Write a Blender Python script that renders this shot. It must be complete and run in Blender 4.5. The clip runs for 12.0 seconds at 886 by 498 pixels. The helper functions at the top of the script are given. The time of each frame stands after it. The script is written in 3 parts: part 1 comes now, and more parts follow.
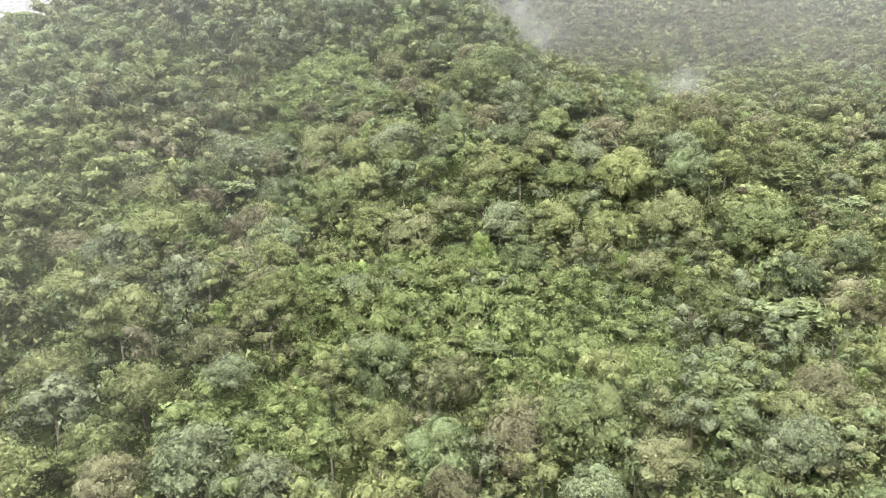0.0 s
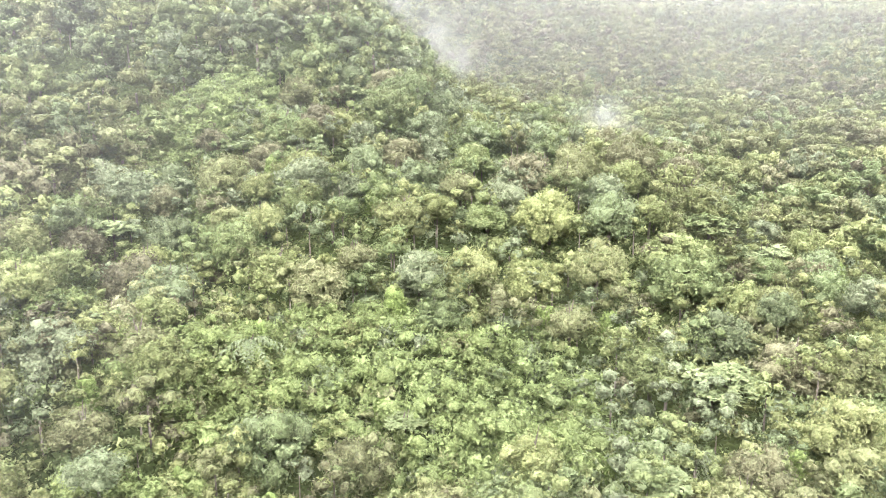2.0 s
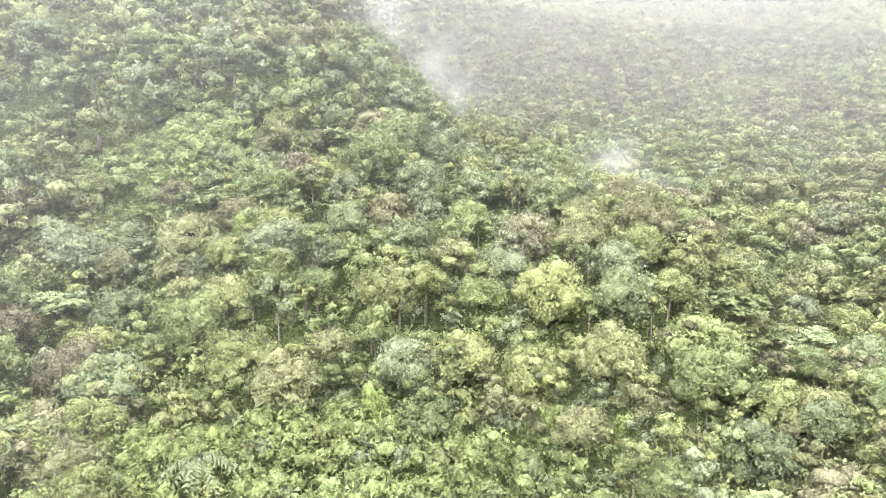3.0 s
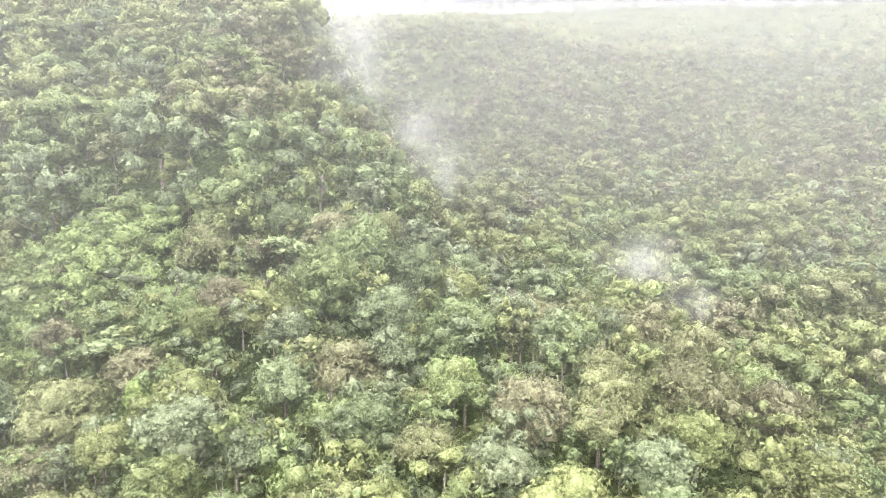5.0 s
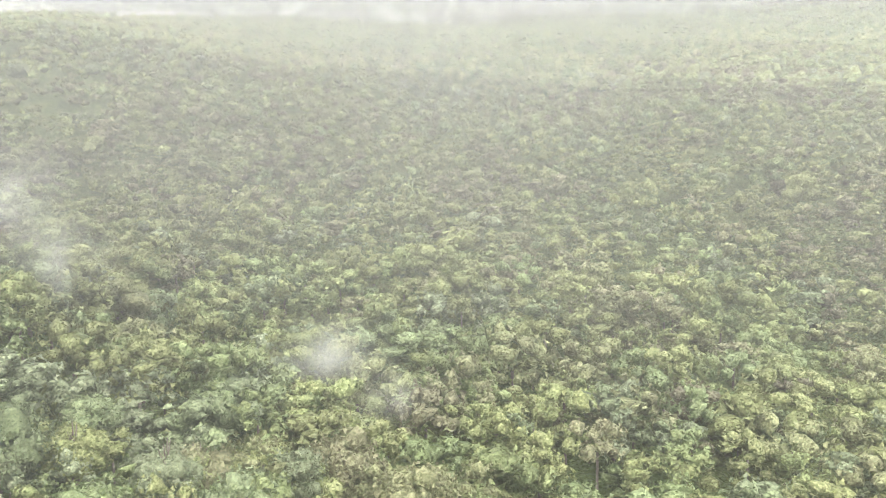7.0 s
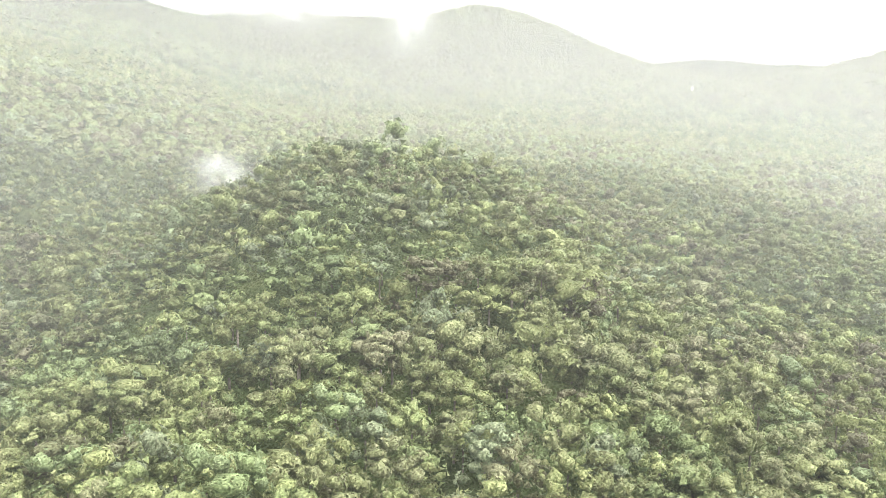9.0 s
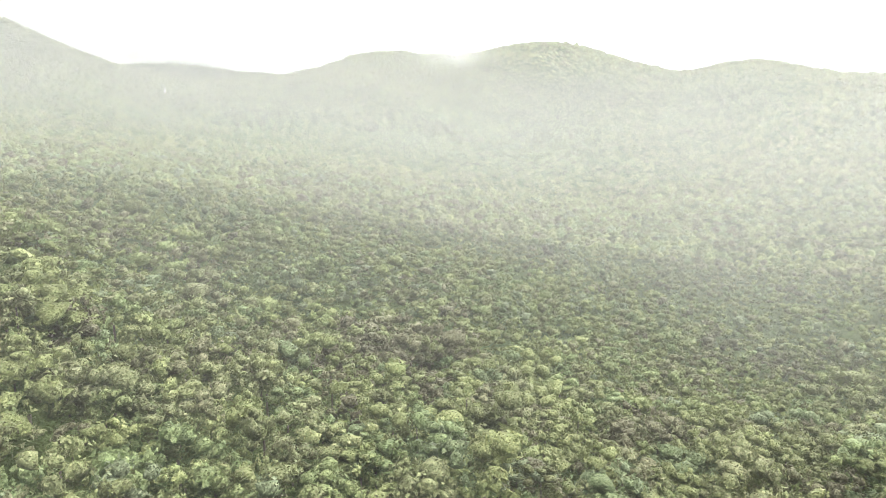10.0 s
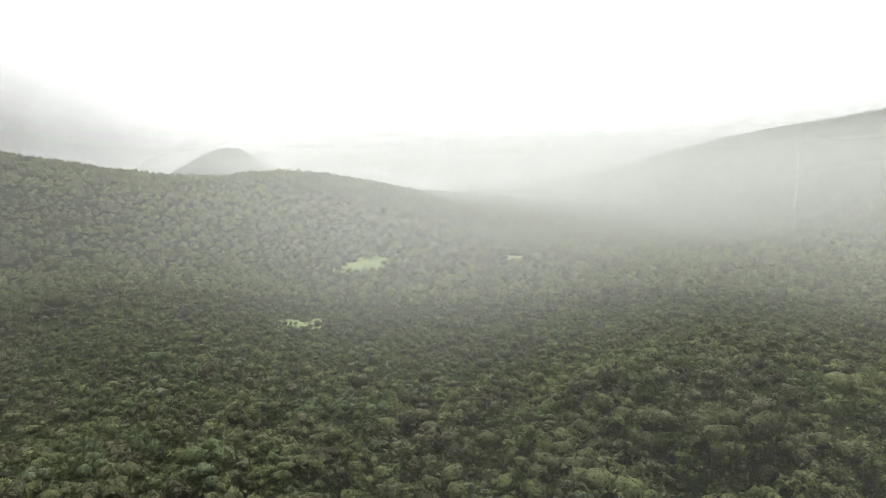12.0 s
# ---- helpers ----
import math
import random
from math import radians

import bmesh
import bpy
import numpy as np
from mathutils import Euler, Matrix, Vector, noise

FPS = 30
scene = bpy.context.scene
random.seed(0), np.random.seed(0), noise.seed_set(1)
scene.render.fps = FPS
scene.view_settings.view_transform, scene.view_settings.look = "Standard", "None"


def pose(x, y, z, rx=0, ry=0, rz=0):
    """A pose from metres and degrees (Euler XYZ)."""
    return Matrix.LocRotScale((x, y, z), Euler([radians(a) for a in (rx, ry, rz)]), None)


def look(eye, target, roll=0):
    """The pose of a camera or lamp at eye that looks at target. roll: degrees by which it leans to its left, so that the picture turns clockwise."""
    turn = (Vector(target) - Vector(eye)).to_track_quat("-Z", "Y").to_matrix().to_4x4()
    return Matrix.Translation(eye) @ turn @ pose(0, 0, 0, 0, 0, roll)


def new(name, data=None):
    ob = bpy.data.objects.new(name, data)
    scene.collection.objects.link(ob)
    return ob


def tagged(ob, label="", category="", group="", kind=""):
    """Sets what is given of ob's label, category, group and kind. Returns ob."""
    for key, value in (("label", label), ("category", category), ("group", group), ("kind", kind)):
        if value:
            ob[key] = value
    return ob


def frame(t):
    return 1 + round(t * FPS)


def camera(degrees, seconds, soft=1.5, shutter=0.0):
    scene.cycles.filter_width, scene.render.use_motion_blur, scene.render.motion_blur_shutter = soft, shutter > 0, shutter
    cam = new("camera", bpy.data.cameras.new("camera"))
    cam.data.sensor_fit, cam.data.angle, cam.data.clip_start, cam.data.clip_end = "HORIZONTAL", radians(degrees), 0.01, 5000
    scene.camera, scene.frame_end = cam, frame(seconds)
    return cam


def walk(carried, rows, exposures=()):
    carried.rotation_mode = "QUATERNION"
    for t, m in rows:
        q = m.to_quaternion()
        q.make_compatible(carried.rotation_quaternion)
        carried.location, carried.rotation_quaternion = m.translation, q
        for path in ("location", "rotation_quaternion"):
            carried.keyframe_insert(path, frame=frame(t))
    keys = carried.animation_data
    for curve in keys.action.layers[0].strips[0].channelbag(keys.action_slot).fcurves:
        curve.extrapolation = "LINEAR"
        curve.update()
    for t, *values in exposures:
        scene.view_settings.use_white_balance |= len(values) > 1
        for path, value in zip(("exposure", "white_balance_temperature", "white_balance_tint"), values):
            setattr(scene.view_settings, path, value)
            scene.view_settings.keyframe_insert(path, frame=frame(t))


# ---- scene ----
# ---- camera and its flight ----
cam = camera(63.5, 12.0, 0.6)
# seconds, place, yaw, pitch, roll
PATH = [
    (0.0, -4.47, -55.50, -23.72, 6.91, -10.79, -1.66),
    (0.5, -5.08, -55.59, -23.84, -0.09, -10.85, -1.38),
    (1.0, -4.95, -55.24, -23.79, 0.08, -10.98, -1.10),
    (1.5, -4.67, -52.09, -22.14, 0.20, -10.79, -0.67),
    (2.0, -4.28, -45.61, -18.82, 0.30, -10.53, -0.26),
    (2.5, -3.64, -38.14, -15.38, 0.38, -10.27, -0.04),
    (3.0, -2.73, -30.37, -11.90, 0.46, -10.03, 0.10),
    (3.2, -2.39, -27.05, -10.54, 0.49, -9.93, 0.15),
    (4.8, -0.34, -1.57, -0.89, 0.56, -9.15, 0.15),
    (5.0, 0.09, 1.81, 0.60, 0.60, -9.13, 0.16),
    (5.5, 1.04, 9.86, 4.07, 0.60, -9.05, 0.25),
    (6.0, 1.90, 17.67, 7.51, 0.64, -8.95, 0.39),
    (6.5, 2.69, 23.44, 8.96, -4.76, -8.47, 0.09),
    (6.6, 2.85, 23.79, 8.93, -7.27, -8.49, -0.01),
    (6.9, 3.80, 24.97, 8.91, -20.70, -8.65, -0.59),
    (7.0, 3.64, 25.10, 9.03, -26.43, -9.03, -1.09),
    (7.2, 3.43, 24.97, 9.18, -34.92, -9.41, -1.15),
    (8.8, 3.60, 25.07, 9.03, -93.45, -9.70, -0.09),
    (9.0, 3.60, 25.08, 9.02, -101.00, -9.73, 0.08),
    (9.2, 3.62, 25.09, 9.04, -108.07, -9.69, 0.11),
    (9.5, 3.59, 25.10, 9.05, -118.71, -9.63, 0.05),
    (9.9, 3.58, 25.09, 9.05, -133.53, -9.53, -0.09),
    (10.0, 3.60, 25.12, 9.05, -140.54, -9.52, -0.17),
    (10.2, 3.63, 25.17, 9.04, -154.73, -9.49, -0.48),
    (10.5, 3.60, 25.16, 9.07, -171.23, -9.54, -0.13),
    (10.8, 3.59, 25.19, 9.07, -188.36, -9.39, -0.29),
    (11.0, 3.61, 25.16, 9.06, -200.27, -9.42, -0.30),
    (11.5, 3.69, 25.15, 9.06, -219.04, -8.98, -0.35),
    (12.0, 3.70, 25.13, 9.06, -219.62, -8.39, 0.10),
]


def flight_pose(x, y, z, yaw, pitch, roll):
    a, b = radians(yaw), radians(pitch)
    ahead = Vector((-math.sin(a) * math.cos(b), math.cos(a) * math.cos(b), math.sin(b)))
    return look((x, y, z), Vector((x, y, z)) + ahead, roll)


EXPOSURES = [(0.0, 0.66, 6450, 14), (0.5, 0.98, 6400, 16), (1.5, 1.32, 6350, 18), (2.5, 1.37, 6300, 19), (3.2, 1.35, 6300, 19), (4.8, 1.27, 6350, 18), (6.0, 1.09, 6450, 16), (7.0, 0.95, 6550, 13), (8.8, 1.0, 6500, 11), (9.5, 0.94, 6500, 10), (10.5, 0.46, 6500, 9), (11.0, -0.05, 6500, 8), (11.5, -0.68, 6500, 8), (12.0, -1.12, 6500, 9)]
walk(cam, [(row[0], flight_pose(*row[1:])) for row in PATH], EXPOSURES)
scene.cycles.transparent_max_bounces = 48

# ---- sky and sun: bright overcast, the sun behind thin cloud over the plain ----
SUN_BEARING, SUN_HEIGHT = 205.0, 56.0
world = bpy.data.worlds.new("world")
scene.world = world
world.use_nodes = True
wn, wl = world.node_tree.nodes, world.node_tree.links
wn.clear()
sky = wn.new("ShaderNodeTexSky")
sky.sky_type, sky.sun_disc = "NISHITA", False
sky.sun_elevation, sky.sun_rotation = radians(SUN_HEIGHT), radians(SUN_BEARING)
clear = wn.new("ShaderNodeBackground")
clear.inputs["Strength"].default_value = 0.08
wl.new(sky.outputs[0], clear.inputs["Color"])
where = wn.new("ShaderNodeTexCoord")
cloud_noise = wn.new("ShaderNodeTexNoise")
cloud_noise.inputs["Scale"].default_value, cloud_noise.inputs["Detail"].default_value = 3.0, 5.0
wl.new(where.outputs["Generated"], cloud_noise.inputs["Vector"])
cloud_ramp = wn.new("ShaderNodeValToRGB")
cloud_ramp.color_ramp.elements[0].position, cloud_ramp.color_ramp.elements[0].color = 0.3, (0.86, 0.87, 0.86, 1)
cloud_ramp.color_ramp.elements[1].position, cloud_ramp.color_ramp.elements[1].color = 0.65, (1.0, 1.0, 0.985, 1)
wl.new(cloud_noise.outputs["Fac"], cloud_ramp.inputs["Fac"])
overcast = wn.new("ShaderNodeBackground")
toward_sun = wn.new("ShaderNodeVectorMath")
toward_sun.operation = "DOT_PRODUCT"
b, e = radians(SUN_BEARING), radians(SUN_HEIGHT)
toward_sun.inputs[1].default_value = (math.sin(b) * math.cos(e), math.cos(b) * math.cos(e), math.sin(e))
wl.new(where.outputs["Generated"], toward_sun.inputs[0])
bright = wn.new("ShaderNodeMapRange")  # the cloud is brightest round the hidden sun
bright.interpolation_type = "SMOOTHSTEP"
for k, v in enumerate((-0.1, 1.0, 1.8, 5.0)):
    bright.inputs[k + 1].default_value = v
wl.new(toward_sun.outputs["Value"], bright.inputs[0])
wl.new(bright.outputs[0], overcast.inputs["Strength"])
wl.new(cloud_ramp.outputs["Color"], overcast.inputs["Color"])
sky_mix = wn.new("ShaderNodeMixShader")
sky_mix.inputs["Fac"].default_value = 0.92
wl.new(clear.outputs[0], sky_mix.inputs[1])
wl.new(overcast.outputs[0], sky_mix.inputs[2])
wl.new(sky_mix.outputs[0], wn.new("ShaderNodeOutputWorld").inputs["Surface"])

sun = new("sun", bpy.data.lights.new("sun", "SUN"))
sun.data.energy, sun.data.angle, sun.data.color = 1.0, radians(50), (1.0, 0.95, 0.87)
sun.matrix_world = look((math.sin(b) * math.cos(e), math.cos(b) * math.cos(e), math.sin(e)), (0, 0, 0))

# ---- the lie of the land: slopes seen from the hovering point ----
CX, CY = 3.6, 25.1
RINGS = [12, 32, 56, 85, 120, 165, 225, 310, 440, 650, 1000, 1600, 2400, 3400, 4800]
SLOPES = {}
CANOPY = 8.0  # mean height of the treetops over the soil
# low tangles with few trees, on humps of the ground: x, y, half sizes
VINES = [(-15, 38, 21, 9), (2, 33, 13, 14), (-33, 34, 8, 9), (-54, 92, 12, 11), (-46, 96, 8, 12), (-34, 15, 9, 6), (-60, 42, 7, 7)]


def profile(bearing, *heights):
    """Heights of the treetops along one bearing, ring by ring."""
    SLOPES[bearing] = heights


profile(0, -53, -36, -22, -17, -15, -10, -5, 27, 67, 105, 160, 253, 369, 391, 302)
profile(7.5, -53, -37, -22, -21, -21, -13, -1, 26, 57, 97, 160, 255, 370, 399, 336)
profile(15, -53, -37, -22, -24, -24, -17, -5, 22, 47, 88, 158, 257, 370, 407, 372)
profile(22.5, -53, -37, -23, -27, -26, -17, -9, 15, 43, 87, 158, 258, 372, 413, 385)
profile(30, -53, -38, -25, -29, -27, -18, -11, 10, 39, 86, 157, 259, 377, 419, 384)
profile(37.5, -52, -39, -30, -31, -28, -20, -14, 4, 32, 84, 156, 262, 387, 428, 361)
profile(45, -52, -40, -35, -33, -30, -24, -13, 9, 34, 80, 152, 264, 401, 440, 347)
profile(52.5, -52, -42, -37, -34, -33, -30, -21, 2, 28, 73, 145, 264, 417, 461, 384)
profile(60, -52, -43, -38, -35, -35, -35, -28, -6, 21, 64, 135, 260, 431, 480, 422)
profile(67.5, -51, -43, -38, -36, -38, -37, -33, -20, 5, 52, 122, 250, 441, 484, 422)
profile(75, -50, -44, -38, -38, -39, -35, -31, -29, -11, 38, 104, 233, 429, 473, 396)
profile(82.5, -50, -44, -39, -40, -38, -26, -15, -23, -14, 23, 73, 203, 353, 438, 330)
profile(90, -50, -45, -42, -43, -37, -18, 0, -14, -13, 11, 45, 179, 358, 408, 273)
profile(97.5, -50, -47, -44, -43, -36, -15, 1, -13, -13, 5, 40, 167, 350, 378, 277)
profile(105, -50, -48, -46, -44, -36, -17, -7, -16, -15, 1, 39, 159, 379, 339, 296)
profile(112.5, -49, -48, -47, -44, -38, -26, -24, -22, -19, -7, 25, 129, 271, 243, 310)
profile(120, -49, -49, -49, -46, -41, -37, -42, -30, -26, -17, 10, 106, 164, 294, 321)
profile(127.5, -48, -50, -51, -49, -44, -43, -47, -36, -40, -29, 1, 108, 174, 253, 256)
profile(135, -48, -51, -54, -53, -47, -48, -49, -44, -54, -42, -11, 129, 245, 211, 179)
profile(142.5, -48, -52, -57, -59, -52, -54, -58, -55, -66, -58, -36, 80, 258, 213, 134)
profile(150, -48, -53, -60, -65, -57, -59, -66, -68, -76, -71, -57, 44, 276, 212, 96)
profile(157.5, -48, -53, -62, -68, -63, -64, -72, -79, -84, -79, -51, 50, 192, 148, 47)
profile(165, -48, -54, -64, -70, -68, -66, -75, -87, -88, -82, -33, 78, 202, 74, -7)
profile(172.5, -48, -55, -65, -73, -67, -61, -75, -86, -85, -81, -14, 103, 90, -23, -43)
profile(180, -48, -56, -66, -76, -65, -56, -73, -82, -80, -80, 24, 19, -18, -115, -74)
profile(187.5, -49, -57, -66, -75, -66, -59, -73, -77, -78, -87, 3, -95, -153, -180, -201)
profile(195, -50, -58, -67, -74, -67, -63, -72, -74, -80, -91, -20, -87, -144, -177, -206)
profile(202.5, -50, -59, -67, -73, -67, -65, -73, -80, -93, -99, -39, -82, -143, -182, -220)
profile(210, -51, -60, -67, -72, -66, -65, -74, -86, -105, -103, -32, -95, -146, -195, -251)
profile(217.5, -52, -60, -66, -69, -62, -61, -73, -87, -105, -105, -56, -125, -144, -213, -297)
profile(225, -52, -59, -65, -65, -57, -56, -70, -85, -101, -107, -89, -137, -131, -187, -241)
profile(232.5, -53, -58, -63, -61, -51, -48, -61, -79, -93, -102, -110, -133, -63, -177, -215)
profile(240, -53, -57, -60, -57, -47, -42, -53, -72, -85, -96, -120, -84, 26, -72, -116)
profile(247.5, -54, -55, -57, -53, -49, -46, -51, -69, -86, -93, -103, -47, 91, -22, -87)
profile(255, -54, -53, -53, -51, -52, -52, -53, -68, -87, -89, -76, -9, 117, 31, -57)
profile(262.5, -53, -52, -48, -47, -53, -56, -56, -67, -81, -79, -57, 6, 89, 51, -29)
profile(270, -53, -50, -43, -44, -51, -57, -58, -66, -73, -66, -39, 13, 63, 64, -1)
profile(277.5, -53, -49, -40, -39, -43, -50, -54, -62, -63, -51, -22, 25, 68, 77, 32)
profile(285, -53, -47, -39, -34, -34, -39, -45, -55, -51, -35, -4, 39, 83, 91, 61)
profile(292.5, -53, -45, -39, -28, -24, -24, -34, -41, -35, -16, 15, 58, 100, 108, 77)
profile(300, -53, -44, -38, -24, -15, -9, -19, -24, -17, 3, 37, 82, 126, 131, 87)
profile(307.5, -52, -41, -34, -23, -9, 4, -3, -7, 1, 22, 59, 111, 164, 165, 88)
profile(315, -52, -39, -30, -23, -3, 15, 14, 10, 20, 41, 82, 142, 209, 206, 102)
profile(322.5, -52, -37, -26, -17, 1, 23, 33, 27, 36, 58, 103, 175, 264, 259, 163)
profile(330, -52, -37, -24, -10, 7, 30, 48, 42, 51, 75, 122, 203, 313, 310, 231)
profile(337.5, -52, -36, -23, -7, 12, 34, 52, 50, 62, 88, 138, 224, 341, 347, 275)
profile(345, -53, -36, -22, -6, 11, 32, 37, 39, 70, 98, 150, 240, 356, 372, 303)
profile(352.5, -53, -36, -22, -11, -3, 2, 3, 22, 66, 104, 156, 248, 366, 385, 303)

HEIGHTS = np.array([SLOPES[k] for k in sorted(SLOPES)], float)


KNOLLS = [(-1168, -2735, 172, 150), (-417, -881, 14, 60)]  # lone hills far out: x, y, height, size


def cubic(w):
    return np.stack([-0.5 * w + w * w - 0.5 * w**3, 1 - 2.5 * w * w + 1.5 * w**3, 0.5 * w + 2 * w * w - 1.5 * w**3, -0.5 * w * w + 0.5 * w**3])


def hashed(i, j, seed):
    v = np.sin(i * 127.1 + j * 311.7 + seed * 74.7) * 43758.5453
    return v - np.floor(v)


def value_noise(x, y, size, seed=0):
    """Smooth noise from -1 to 1, with lumps of that many metres."""
    x, y = np.asarray(x, float) / size, np.asarray(y, float) / size
    i, j = np.floor(x), np.floor(y)
    u, v = x - i, y - j
    u, v = u * u * (3 - 2 * u), v * v * (3 - 2 * v)
    a, c = hashed(i, j, seed), hashed(i + 1, j, seed)
    p, q = hashed(i, j + 1, seed), hashed(i + 1, j + 1, seed)
    return 2 * ((a + (c - a) * u) * (1 - v) + (p + (q - p) * u) * v) - 1


def soil(x, y):
    """Height of the ground."""
    x, y = np.asarray(x, float), np.asarray(y, float)
    r = np.maximum(np.hypot(x - CX, y - CY), RINGS[0])
    u = (np.degrees(np.arctan2(x - CX, y - CY)) % 360) / 360 * len(HEIGHTS)
    i = np.floor(u).astype(int)
    v = np.interp(np.log(r), np.log(RINGS), np.arange(len(RINGS)))
    j = np.minimum(np.floor(v).astype(int), len(RINGS) - 2)
    a, c = cubic(u - i), cubic(v - j)
    z = 0
    for p in range(4):
        for q in range(4):
            z = z + a[p] * c[q] * HEIGHTS[(i + p - 1) % len(HEIGHTS), np.clip(j + q - 1, 0, len(RINGS) - 1)]
    for kx, ky, up, size in KNOLLS:
        z = z + up * np.exp(-((x - kx) ** 2 + (y - ky) ** 2) / 2 / size**2)
    for vx, vy, a_, c_ in VINES:
        z = z + 2.6 * np.exp(-(((x - vx) / a_) ** 2 + ((y - vy) / c_) ** 2) ** 2)
    rough = 1.3 * value_noise(x, y, 13, 1) + 0.5 * value_noise(x, y, 5, 2)
    far = np.clip((r - 350) / 1200, 0, 1)
    gullies = far * (16 * np.abs(value_noise(x, y, 240, 3)) + 9 * np.abs(value_noise(x, y, 110, 4)) - 9)
    return z - CANOPY + rough + gullies


# ---- materials ----
def material(name):
    m = bpy.data.materials.new(name)
    m.use_nodes = True
    m.node_tree.nodes.clear()
    return m, m.node_tree.nodes, m.node_tree.links


def ramp(nodes, stops):
    r = nodes.new("ShaderNodeValToRGB")
    while len(r.color_ramp.elements) < len(stops):
        r.color_ramp.elements.new(0.5)
    for el, (at, colour) in zip(r.color_ramp.elements, stops):
        el.position, el.color = at, (*colour, 1)
    return r


def math_node(nodes, links, op, a, b):
    n = nodes.new("ShaderNodeMath")
    n.operation = op
    for k, v in enumerate((a, b)):
        if isinstance(v, (int, float)):
            n.inputs[k].default_value = v
        else:
            links.new(v, n.inputs[k])
    return n.outputs[0]


# tints of the crowns, from brown olive over yellow green and fresh green to pale grey green
TINTS = [(0.0, (0.151, 0.146, 0.093)), (0.12, (0.16, 0.158, 0.093)), (0.3, (0.16, 0.172, 0.088)), (0.54, (0.184, 0.205, 0.088)), (0.76, (0.145, 0.182, 0.084)), (0.93, (0.145, 0.172, 0.100)), (1.0, (0.174, 0.2, 0.119))]


def foliage(n, l, colour, leaves_per_metre, tilt, own=None, holes=0.0):
    """Wires a foliage surface: rounded leaf sprays, each with its own shade and its own slant."""
    geo = n.new("ShaderNodeNewGeometry")
    cells = n.new("ShaderNodeTexVoronoi")
    cells.inputs["Scale"].default_value = leaves_per_metre
    l.new(geo.outputs["Position"], cells.inputs["Vector"])
    patches = n.new("ShaderNodeTexNoise")
    patches.inputs["Scale"].default_value, patches.inputs["Detail"].default_value = leaves_per_metre / 7, 4.0
    l.new(geo.outputs["Position"], patches.inputs["Vector"])
    split = n.new("ShaderNodeSeparateColor")
    l.new(cells.outputs["Color"], split.inputs[0])
    leaf = math_node(n, l, "MULTIPLY_ADD", split.outputs[0], 0.5)
    leaf.node.inputs[2].default_value = 0.72
    patch = math_node(n, l, "MULTIPLY_ADD", patches.outputs["Fac"], 0.7)
    patch.node.inputs[2].default_value = 0.65
    value = math_node(n, l, "MULTIPLY", leaf, patch)
    if own is not None:  # some trees are lighter than others
        light = math_node(n, l, "MULTIPLY_ADD", math_node(n, l, "FRACT", math_node(n, l, "MULTIPLY", own, 37.3), 0), 0.4)
        light.node.inputs[2].default_value = 0.8
        value = math_node(n, l, "MULTIPLY", value, light)
    shade = n.new("ShaderNodeVectorMath")
    shade.operation = "SCALE"
    l.new(colour, shade.inputs[0])
    l.new(value, shade.inputs["Scale"])

    def vector(op, a, b, factor=None):
        node = n.new("ShaderNodeVectorMath")
        node.operation = op
        for k, v in enumerate((a, b)):
            if isinstance(v, tuple):
                node.inputs[k].default_value = v
            elif v is not None:
                l.new(v, node.inputs[k])
        if factor is not None:
            node.inputs["Scale"].default_value = factor
        return node.outputs[0]

    domed = vector("SCALE", vector("SUBTRACT", geo.outputs["Position"], cells.outputs["Position"]), None, leaves_per_metre * 0.25)
    slant = vector("SCALE", vector("SUBTRACT", cells.outputs["Color"], (0.5, 0.5, 0.5)), None, tilt)
    unit = vector("NORMALIZE", vector("ADD", vector("ADD", geo.outputs["Normal"], slant), domed), None)
    body = n.new("ShaderNodeBsdfPrincipled")
    body.inputs["Roughness"].default_value = 0.6
    body.inputs["Specular IOR Level"].default_value = 0.06
    l.new(shade.outputs[0], body.inputs["Base Color"])
    l.new(unit, body.inputs["Normal"])
    glow = n.new("ShaderNodeBsdfTranslucent")
    l.new(shade.outputs[0], glow.inputs["Color"])
    mix = n.new("ShaderNodeMixShader")
    mix.inputs["Fac"].default_value = 0.26
    l.new(body.outputs[0], mix.inputs[1])
    l.new(glow.outputs[0], mix.inputs[2])
    gaps = n.new("ShaderNodeMixShader")  # small gaps between the sprays
    l.new(math_node(n, l, "LESS_THAN", split.outputs[2], holes), gaps.inputs["Fac"])
    l.new(mix.outputs[0], gaps.inputs[1])
    l.new(n.new("ShaderNodeBsdfTransparent").outputs[0], gaps.inputs[2])
    l.new((gaps if holes else mix).outputs[0], n.new("ShaderNodeOutputMaterial").inputs["Surface"])


def leaf_material(name, single, leaves_per_metre=4.2, tilt=1.7, tints=None, holes=0.0):
    """Foliage; a thing of its own takes its tint from its own random number, the woods from the tint kept with each tree."""
    m, n, l = material(name)
    if single:
        tint = n.new("ShaderNodeObjectInfo").outputs["Random"]
    else:
        at = n.new("ShaderNodeAttribute")
        at.attribute_name = "tint"
        tint = at.outputs["Fac"]
    spray = n.new("ShaderNodeNewGeometry")
    varied = math_node(n, l, "MULTIPLY_ADD", spray.outputs["Random Per Island"], 0.1)
    l.new(tint, varied.node.inputs[2])
    colour = ramp(n, tints or TINTS)
    l.new(varied, colour.inputs["Fac"])
    foliage(n, l, colour.outputs["Color"], leaves_per_metre, tilt, tint, holes)
    return m


